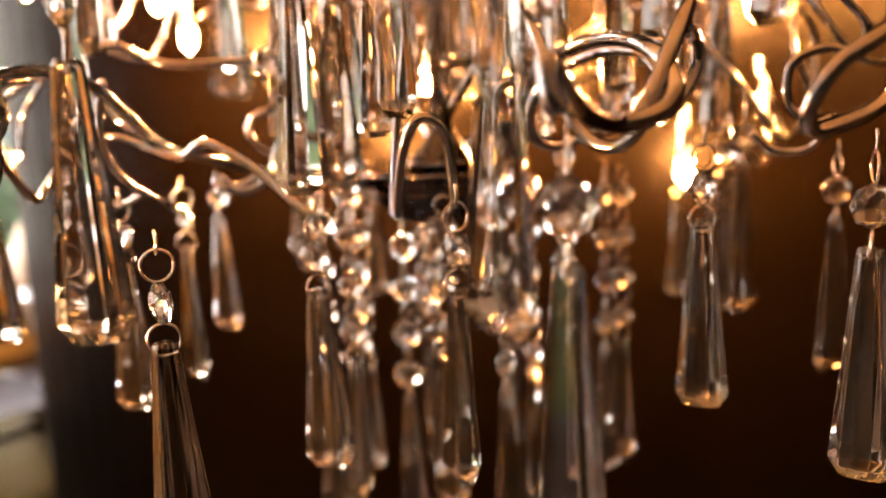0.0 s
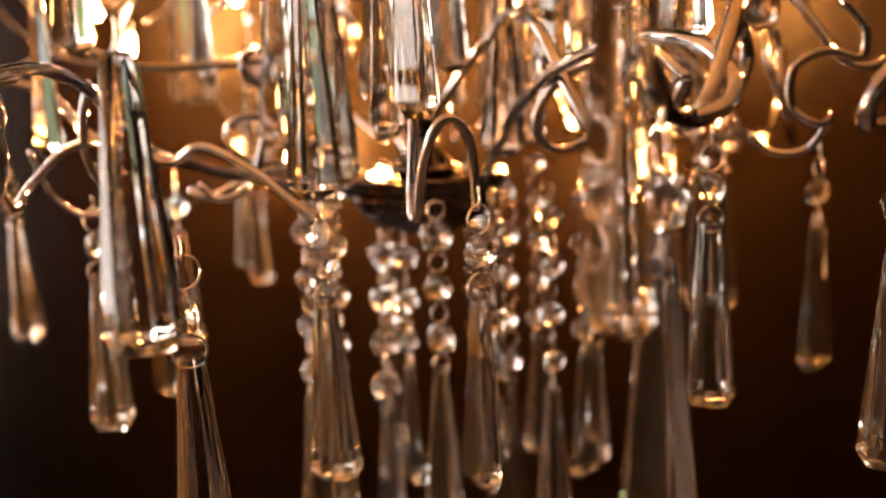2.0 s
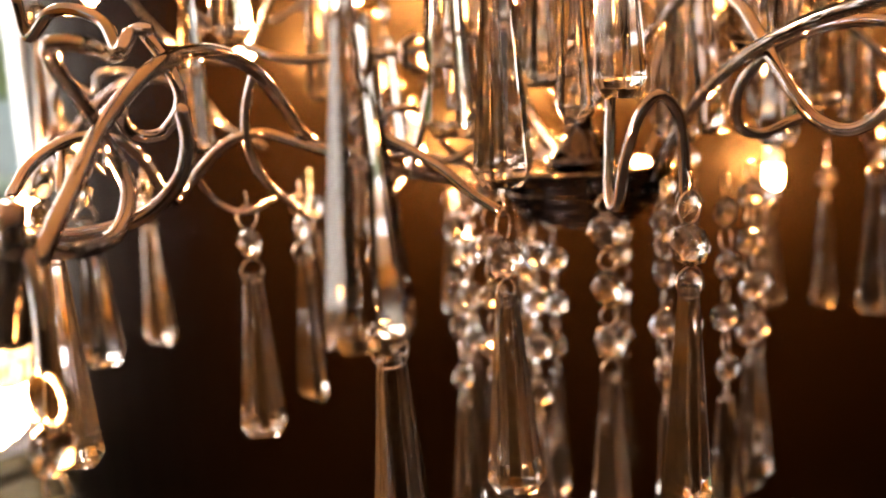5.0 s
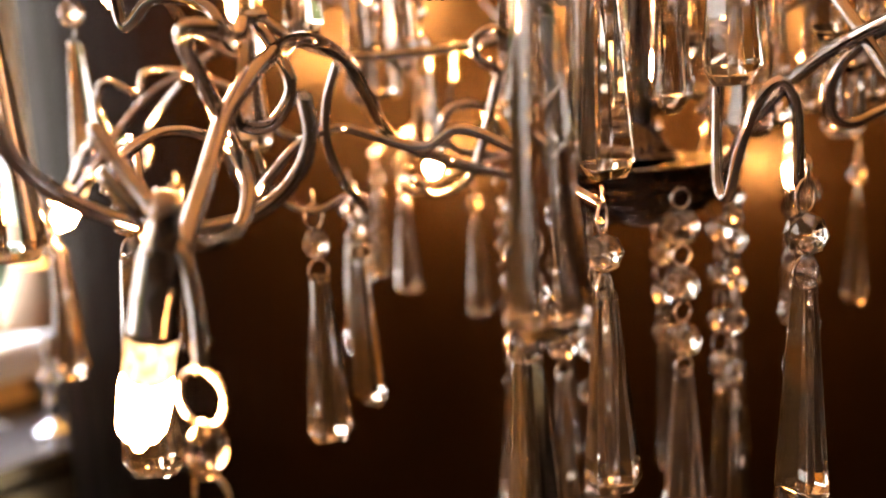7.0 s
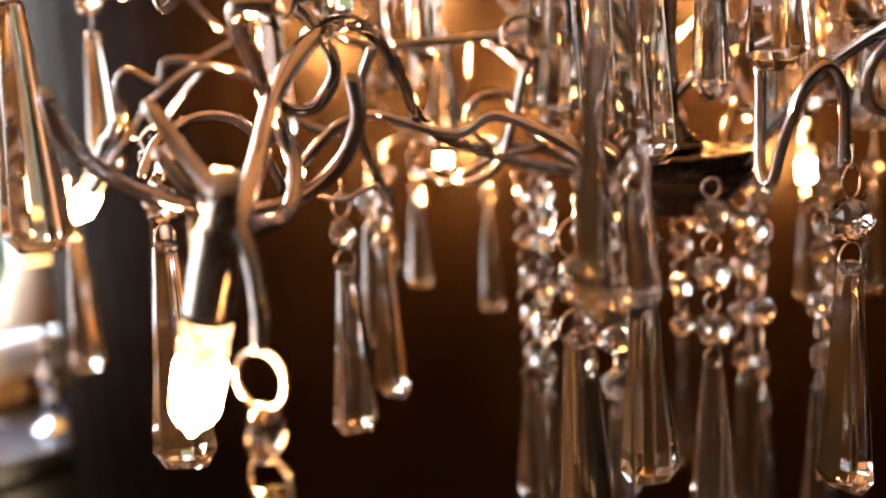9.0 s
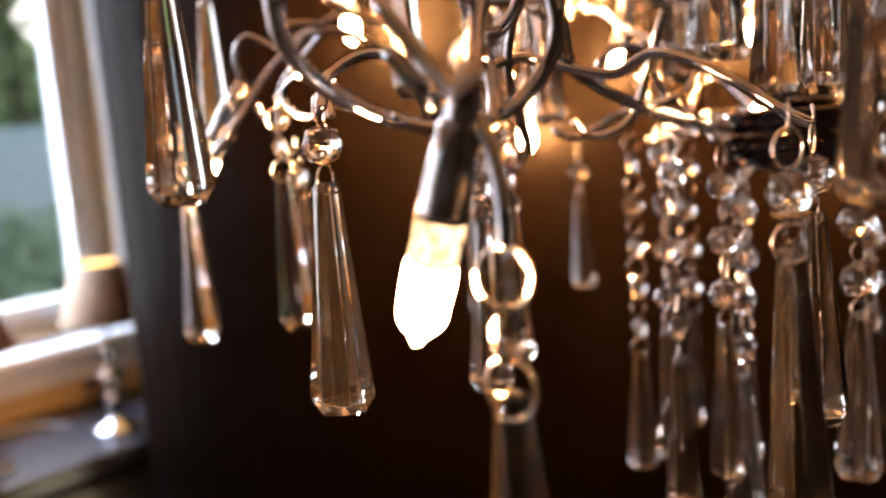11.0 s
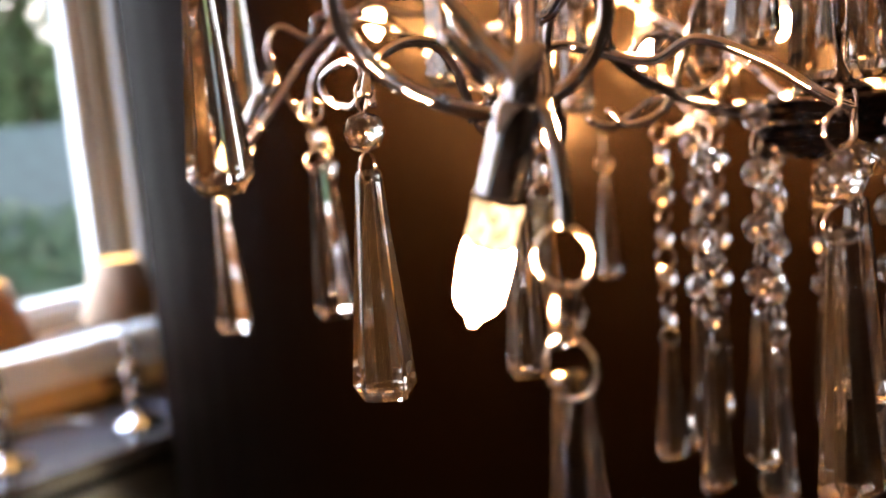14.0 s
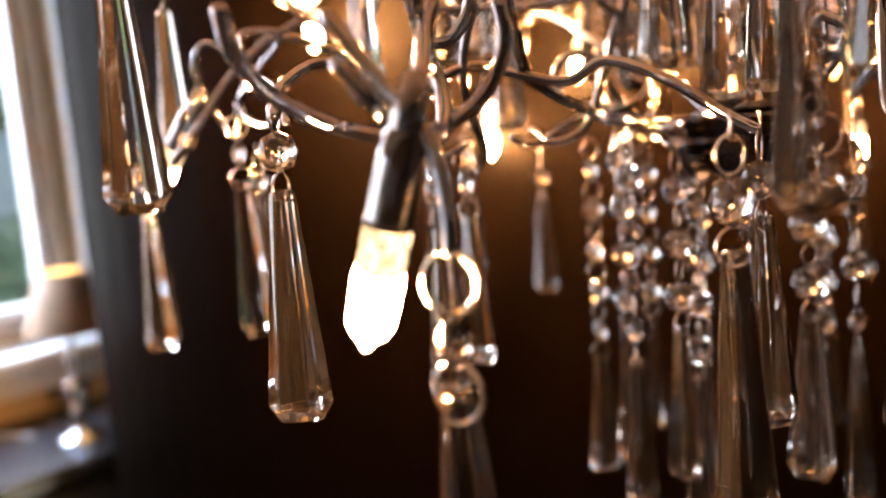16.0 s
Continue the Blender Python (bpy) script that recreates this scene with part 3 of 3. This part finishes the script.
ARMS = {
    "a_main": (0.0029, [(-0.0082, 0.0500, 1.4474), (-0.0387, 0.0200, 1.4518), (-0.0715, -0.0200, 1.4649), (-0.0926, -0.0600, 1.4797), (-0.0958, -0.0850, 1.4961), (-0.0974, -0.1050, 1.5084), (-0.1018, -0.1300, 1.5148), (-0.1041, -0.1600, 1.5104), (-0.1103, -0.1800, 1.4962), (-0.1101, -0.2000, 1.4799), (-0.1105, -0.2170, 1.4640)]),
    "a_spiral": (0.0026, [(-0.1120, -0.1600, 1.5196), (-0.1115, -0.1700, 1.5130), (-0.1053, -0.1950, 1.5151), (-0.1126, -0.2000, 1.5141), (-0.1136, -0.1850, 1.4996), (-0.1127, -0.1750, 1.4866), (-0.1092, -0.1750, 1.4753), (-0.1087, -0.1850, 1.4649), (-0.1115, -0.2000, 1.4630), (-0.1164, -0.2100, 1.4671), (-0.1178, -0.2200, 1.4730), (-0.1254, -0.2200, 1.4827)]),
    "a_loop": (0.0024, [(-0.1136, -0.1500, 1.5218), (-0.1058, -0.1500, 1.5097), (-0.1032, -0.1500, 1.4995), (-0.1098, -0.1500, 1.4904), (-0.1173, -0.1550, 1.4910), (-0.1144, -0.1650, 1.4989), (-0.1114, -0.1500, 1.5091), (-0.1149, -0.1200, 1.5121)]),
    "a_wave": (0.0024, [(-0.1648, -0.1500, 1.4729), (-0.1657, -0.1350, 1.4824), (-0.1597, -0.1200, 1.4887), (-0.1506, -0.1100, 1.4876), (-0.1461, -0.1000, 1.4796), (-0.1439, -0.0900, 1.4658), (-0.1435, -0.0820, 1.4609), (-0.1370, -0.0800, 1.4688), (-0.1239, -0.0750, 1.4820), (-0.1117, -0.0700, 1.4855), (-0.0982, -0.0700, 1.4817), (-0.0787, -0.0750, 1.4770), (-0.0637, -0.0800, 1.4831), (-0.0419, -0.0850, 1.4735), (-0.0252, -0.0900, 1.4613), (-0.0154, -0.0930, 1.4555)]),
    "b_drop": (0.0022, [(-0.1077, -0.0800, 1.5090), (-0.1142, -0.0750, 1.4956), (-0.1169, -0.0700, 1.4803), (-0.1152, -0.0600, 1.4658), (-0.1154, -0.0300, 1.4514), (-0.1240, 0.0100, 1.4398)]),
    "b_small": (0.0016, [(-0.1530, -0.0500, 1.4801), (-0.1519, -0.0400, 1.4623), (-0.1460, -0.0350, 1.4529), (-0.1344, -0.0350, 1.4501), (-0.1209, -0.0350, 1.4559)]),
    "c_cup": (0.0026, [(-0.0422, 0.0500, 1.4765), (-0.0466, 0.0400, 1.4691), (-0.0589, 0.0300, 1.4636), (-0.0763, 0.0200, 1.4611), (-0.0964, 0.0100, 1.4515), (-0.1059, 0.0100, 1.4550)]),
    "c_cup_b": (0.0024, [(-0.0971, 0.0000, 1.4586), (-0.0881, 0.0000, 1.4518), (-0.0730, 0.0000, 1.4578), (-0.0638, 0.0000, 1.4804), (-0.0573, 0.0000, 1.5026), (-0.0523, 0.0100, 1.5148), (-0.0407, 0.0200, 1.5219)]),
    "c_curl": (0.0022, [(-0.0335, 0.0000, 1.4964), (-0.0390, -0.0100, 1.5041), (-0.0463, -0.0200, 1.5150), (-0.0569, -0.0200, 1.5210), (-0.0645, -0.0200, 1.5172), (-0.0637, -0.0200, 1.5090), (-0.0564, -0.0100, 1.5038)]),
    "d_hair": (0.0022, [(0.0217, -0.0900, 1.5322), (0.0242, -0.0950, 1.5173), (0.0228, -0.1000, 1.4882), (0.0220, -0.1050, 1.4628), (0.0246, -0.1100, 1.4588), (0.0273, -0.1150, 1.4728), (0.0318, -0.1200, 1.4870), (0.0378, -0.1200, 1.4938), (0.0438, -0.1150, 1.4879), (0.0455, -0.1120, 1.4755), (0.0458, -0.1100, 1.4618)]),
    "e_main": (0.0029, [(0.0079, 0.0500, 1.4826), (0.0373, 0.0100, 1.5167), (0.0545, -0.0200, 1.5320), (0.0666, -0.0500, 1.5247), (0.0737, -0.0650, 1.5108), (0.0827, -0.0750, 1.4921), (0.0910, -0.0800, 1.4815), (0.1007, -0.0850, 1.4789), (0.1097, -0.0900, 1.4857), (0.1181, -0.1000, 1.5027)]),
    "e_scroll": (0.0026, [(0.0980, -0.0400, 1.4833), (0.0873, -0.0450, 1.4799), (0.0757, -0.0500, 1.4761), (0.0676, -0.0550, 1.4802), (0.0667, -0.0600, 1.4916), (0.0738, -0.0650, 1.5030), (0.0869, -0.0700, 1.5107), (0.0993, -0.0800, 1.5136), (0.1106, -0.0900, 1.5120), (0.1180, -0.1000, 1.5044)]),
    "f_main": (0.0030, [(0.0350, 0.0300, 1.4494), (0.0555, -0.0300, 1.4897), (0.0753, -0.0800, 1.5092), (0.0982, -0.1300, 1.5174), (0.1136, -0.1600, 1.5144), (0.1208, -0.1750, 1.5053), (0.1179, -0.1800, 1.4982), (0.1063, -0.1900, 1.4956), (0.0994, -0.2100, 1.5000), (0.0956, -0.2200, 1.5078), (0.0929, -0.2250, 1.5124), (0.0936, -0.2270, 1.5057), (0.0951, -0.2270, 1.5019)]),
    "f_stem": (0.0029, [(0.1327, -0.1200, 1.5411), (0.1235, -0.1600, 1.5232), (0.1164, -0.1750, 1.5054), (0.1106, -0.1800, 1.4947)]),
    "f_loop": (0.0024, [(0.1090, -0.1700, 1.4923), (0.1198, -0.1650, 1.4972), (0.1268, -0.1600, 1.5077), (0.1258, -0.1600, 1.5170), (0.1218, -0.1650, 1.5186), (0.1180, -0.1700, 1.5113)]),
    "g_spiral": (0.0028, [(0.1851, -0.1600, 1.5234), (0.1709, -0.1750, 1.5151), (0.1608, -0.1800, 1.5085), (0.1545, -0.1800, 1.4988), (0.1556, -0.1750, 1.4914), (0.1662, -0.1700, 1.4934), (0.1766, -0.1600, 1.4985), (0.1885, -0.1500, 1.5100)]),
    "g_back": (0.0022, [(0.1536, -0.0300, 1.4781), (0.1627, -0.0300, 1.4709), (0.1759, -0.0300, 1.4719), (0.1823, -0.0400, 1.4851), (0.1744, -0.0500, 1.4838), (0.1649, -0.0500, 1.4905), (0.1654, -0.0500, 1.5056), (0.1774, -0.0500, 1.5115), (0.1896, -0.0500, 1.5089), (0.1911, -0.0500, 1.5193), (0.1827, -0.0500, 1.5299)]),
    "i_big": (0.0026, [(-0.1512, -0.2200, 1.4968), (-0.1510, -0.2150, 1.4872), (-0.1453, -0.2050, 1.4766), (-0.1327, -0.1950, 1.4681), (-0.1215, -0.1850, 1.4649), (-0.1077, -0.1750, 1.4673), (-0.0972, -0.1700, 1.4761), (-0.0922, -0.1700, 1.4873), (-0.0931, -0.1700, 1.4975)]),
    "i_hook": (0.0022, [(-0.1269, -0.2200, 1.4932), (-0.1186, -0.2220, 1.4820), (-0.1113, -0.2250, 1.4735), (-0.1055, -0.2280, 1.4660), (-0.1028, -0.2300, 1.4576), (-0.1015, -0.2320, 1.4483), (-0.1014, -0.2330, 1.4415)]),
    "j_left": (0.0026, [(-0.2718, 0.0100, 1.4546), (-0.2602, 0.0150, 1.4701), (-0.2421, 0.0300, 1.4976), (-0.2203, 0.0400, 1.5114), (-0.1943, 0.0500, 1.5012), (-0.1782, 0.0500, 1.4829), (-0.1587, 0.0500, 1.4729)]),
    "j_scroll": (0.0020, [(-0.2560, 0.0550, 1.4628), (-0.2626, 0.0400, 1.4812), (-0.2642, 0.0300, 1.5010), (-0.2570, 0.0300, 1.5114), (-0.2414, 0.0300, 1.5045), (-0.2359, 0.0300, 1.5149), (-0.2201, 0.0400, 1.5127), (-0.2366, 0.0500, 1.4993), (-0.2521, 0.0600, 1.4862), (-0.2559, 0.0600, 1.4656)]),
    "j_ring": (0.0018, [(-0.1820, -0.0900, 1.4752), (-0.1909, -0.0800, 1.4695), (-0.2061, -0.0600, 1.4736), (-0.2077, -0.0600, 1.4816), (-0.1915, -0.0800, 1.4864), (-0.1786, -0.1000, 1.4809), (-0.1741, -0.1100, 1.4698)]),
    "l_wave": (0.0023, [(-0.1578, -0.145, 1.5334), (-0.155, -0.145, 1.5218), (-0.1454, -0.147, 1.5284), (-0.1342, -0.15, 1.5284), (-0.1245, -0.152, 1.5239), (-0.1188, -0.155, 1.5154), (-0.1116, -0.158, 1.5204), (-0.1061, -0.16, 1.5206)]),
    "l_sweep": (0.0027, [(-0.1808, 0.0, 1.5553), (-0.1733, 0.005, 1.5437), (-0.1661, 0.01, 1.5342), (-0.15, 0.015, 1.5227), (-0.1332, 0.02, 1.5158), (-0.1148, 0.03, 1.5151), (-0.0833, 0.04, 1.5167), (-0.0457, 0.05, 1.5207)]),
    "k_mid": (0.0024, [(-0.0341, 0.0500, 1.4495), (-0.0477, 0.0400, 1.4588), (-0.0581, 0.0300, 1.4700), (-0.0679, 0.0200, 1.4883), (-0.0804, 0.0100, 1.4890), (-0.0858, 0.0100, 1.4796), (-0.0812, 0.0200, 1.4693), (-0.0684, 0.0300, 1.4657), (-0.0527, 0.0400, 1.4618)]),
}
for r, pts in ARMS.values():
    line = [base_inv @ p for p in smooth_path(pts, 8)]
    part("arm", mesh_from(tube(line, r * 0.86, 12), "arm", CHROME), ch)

BULB = mesh_from(turned([(0.0006, -0.0290), (0.0013, -0.0280), (0.0018, -0.0266), (0.0042, -0.0246), (0.0055, -0.0222), (0.0058, -0.0165), (0.0059, -0.0110), (0.0056, -0.0092), (0.0046, -0.0092)], 16), "bulb", BULB_GLOW)
NECK_GLOW = glow("lit clear bulb glass", (1.0, 0.72, 0.42), 1.2)
nt = NECK_GLOW.node_tree
tc = nt.nodes.new("ShaderNodeTexCoord")
mp = nt.nodes.new("ShaderNodeMapping")
mp.inputs["Scale"].default_value = (520, 520, 260)
n1 = nt.nodes.new("ShaderNodeTexNoise")
n1.inputs["Scale"].default_value = 1.0
r1 = nt.nodes.new("ShaderNodeMapRange")
r1.inputs["From Min"].default_value, r1.inputs["From Max"].default_value = 0.35, 0.65
r1.inputs["To Min"].default_value, r1.inputs["To Max"].default_value = 0.28, 2.0
nt.links.new(tc.outputs["Object"], mp.inputs["Vector"])
nt.links.new(mp.outputs[0], n1.inputs["Vector"])
nt.links.new(n1.outputs["Fac"], r1.inputs["Value"])
nt.links.new(r1.outputs[0], nt.nodes["Emission"].inputs["Strength"])
NECK = mesh_from(turned([(0.0042, -0.0091), (0.0054, -0.0091), (0.0057, -0.0075), (0.0055, -0.0030), (0.0057, -0.0025), (0.0057, 0.0020), (0.0053, 0.0042), (0.002, 0.0047)], 16), "bulb_neck", NECK_GLOW)
CORE = mesh_from(turned([(0.0022, -0.0085), (0.0022, -0.003), (0.0010, -0.002)], 8), "bulb_core", CERAMIC)
HOLD = mesh_from(turned([(0.0048, 0.0026), (0.0056, 0.0026), (0.0058, 0.0034), (0.0055, 0.0042), (0.0056, 0.012), (0.0049, 0.022), (0.0040, 0.0235), (0.0038, 0.0245), (0.0041, 0.0255), (0.0036, 0.0275), (0.0030, 0.036), (0.0005, 0.0365)], 20), "bulb_holder", CHROME)

COLLAR = mesh_from(turned([(0.0050, 0.0018), (0.0059, 0.0018), (0.0060, 0.0024), (0.0059, 0.0031), (0.0050, 0.0031)], 20), "collar", BLACK_CHROME)


def bulb(x, y, z, lean_x=0.0, lean_y=0.0):
    """A halogen capsule under its chrome cup; the point is where cup and capsule meet."""
    m = base_inv @ Matrix.Translation(P(x, y, z)) @ pose(0, 0, 0, lean_x, lean_y, 0)
    h = part("bulb_holder", HOLD, ch, m, "polished chrome bulb cup")
    part("collar", COLLAR, h, label="black ring at the mouth of the cup")
    part("bulb", BULB, h, label="glowing frosted halogen capsule")
    part("bulb_neck", NECK, h, label="clear glass bulb neck")
    part("bulb_core", CORE, h)


for b in ((-1.165, -2.25, -0.05, 8, 17), (1.36, 3.7, -0.20, -6, 0), (-1.55, 3.75, 0.04, -6, 0), (-2.80, 0.30, 0.10, 10, 35), (-2.95, 3.6, 1.05, 0, 0),
          (1.85, 3.6, 1.1, 0, -10), (0.30, 3.7, 0.75, 0, 0), (-0.75, 3.7, 0.62, -5, 8)):
    bulb(*b)
# row of added bulbs above the view; they brighten the upper wall
for k in range(8):
    a = radians(14 + 152 * k / 7)
    bulb(3.5 * math.cos(a), 0.4 + 3.3 * math.sqrt(math.sin(a)), 1.36 + 0.10 * (k % 2), -5 * math.sin(a), 0)

# far arms, with the same scroll as the near ones
def far_arm(angle, reach, drop):
    c, s = math.cos(radians(angle)), math.sin(radians(angle))
    prof = [(0.04, 0.0), (0.09, 0.035), (0.15, 0.055), (0.20, 0.020), (0.235, -0.015), (0.27, 0.0), (0.285, 0.035), (0.262, 0.052), (0.245, 0.030), (0.262, 0.0), (0.29, -0.02)]
    k = reach / 0.29
    pts = [Vector((u * k * c - s * 0.02 * math.sin(i * 1.3), u * k * s + c * 0.02 * math.sin(i * 1.3), v + drop)) for i, (u, v) in enumerate(prof)]
    part("arm", mesh_from(tube(smooth_path(pts, 7), 0.0020, 10), "arm", CHROME), ch)


for a, rr, dd in ((20, 0.22, 0.03), (48, 0.30, 0.0), (75, 0.33, 0.02), (100, 0.30, 0.0), (125, 0.34, 0.02), (60, 0.25, 0.09), (110, 0.28, 0.10), (165, 0.27, 0.085), (-10, 0.25, 0.07), (30, 0.26, 0.11), (138, 0.30, 0.12)):
    far_arm(a, rr, dd)

# ---- hanging crystal ----
for x, y, z, yaw in ((-1.36, -0.33, -0.27, 25), (-1.31, 0.20, -0.29, -30), (-2.33, -0.03, -0.05, 40), (-2.69, 1.2, -0.28, 20), (-0.15, -0.93, -0.24, 10), (0.47, -1.15, -0.16, -50),
                     (1.54, 2.5, -0.37, 20), (1.54, 1.13, -0.09, -20), (-0.36, -1.75, -0.21, 30), (-3.08, 0.5, -0.23, 35),
                     (-1.1, 2.9, -0.50, 20), (1.33, -0.62, -0.02, -10), (1.97, 0.31, -0.17, 30), (1.80, -1.32, 0.02, -20), (-1.62, 1.23, -0.32, 10), (1.57, 0.51, 0.07, 50),
                     (-2.07, 3.8, -0.37, 20), (-1.63, 2.84, -0.30, 0), (1.3, 3.4, -0.6, 10), (0.97, -2.25, 0.17, -25)):
    pendant(x, y, z, yaw, hook=0.006)
for x, y, z, yaw in ((0.87, -2.50, 0.82, -48), (-2.94, 0.69, 0.85, 10), (-0.19, -0.45, 0.88, 20), (-0.13, -1.04, 0.91, 30), (0.5, 0.0, 0.95, 10), (0.95, 0.4, 0.9, -30), (-1.2, 1.6, 0.8, 0), (1.5, 1.4, 0.9, 0)):
    pendant(x, y, z, yaw, hook=0.02, link="pin")
pendant(-0.27, -2.23, 0.67, 24, hook=0.02, link="pin", size=0.97)
pendant(-2.49, -0.75, 0.86, 20, hook=0.02, link="pin", size=1.28)
pendant(-1.76, -1.17, -0.02, 12, hook=0.004, size=1.09)
pendant(-1.02, -2.33, -0.40, 15, 80, big=True)

for x, y, z, large in ((-0.22, 0.60, -1.25, True), (0.18, -0.10, -0.78, True), (-0.72, 1.40, -1.33, False), (-0.58, 0.75, -1.00, False), (-0.39, 1.67, -1.15, False), (0.87, 0.85, -1.00, False),
                       (0.60, 1.45, -1.1, False), (0.70, 0.25, -1.0, False), (-0.35, 0.05, -0.85, False), (0.42, 0.10, -1.0, False), (0.2, 1.6, -1.2, False), (-0.55, 0.25, -1.05, False), (-0.15, 0.95, -1.1, False), (0.95, 1.2, -1.05, False), (0.45, 0.9, -1.2, False)):
    bead_string(x, y, 0.02, z, large)

# upper tier: short bead strings and prisms about the stem
for k in range(9):
    a = radians(k * 40 + 12)
    r = 0.42 + 0.10 * (k % 3)
    bead_string(0.05 + r * math.cos(a), 0.5 + r * math.sin(a), 2.4, 0.98 + 0.12 * (k % 4), k % 2 == 0)
for k in range(12):
    a = radians(k * 30 + 7)
    r = 1.15 + 0.55 * (k % 2)
    pendant(0.05 + r * math.cos(a), 0.6 + r * math.sin(a), 1.05 + 0.14 * ((k * 5) % 4), hook=0.02, link="pin")
for k in range(10):
    a = radians(k * 36 + 20)
    r = 0.95 + 0.45 * (k % 3)
    bead_string(0.05 + r * math.cos(a), 0.6 + r * math.sin(a), 2.2, 1.0 + 0.1 * ((k * 3) % 5), k % 3 == 0)
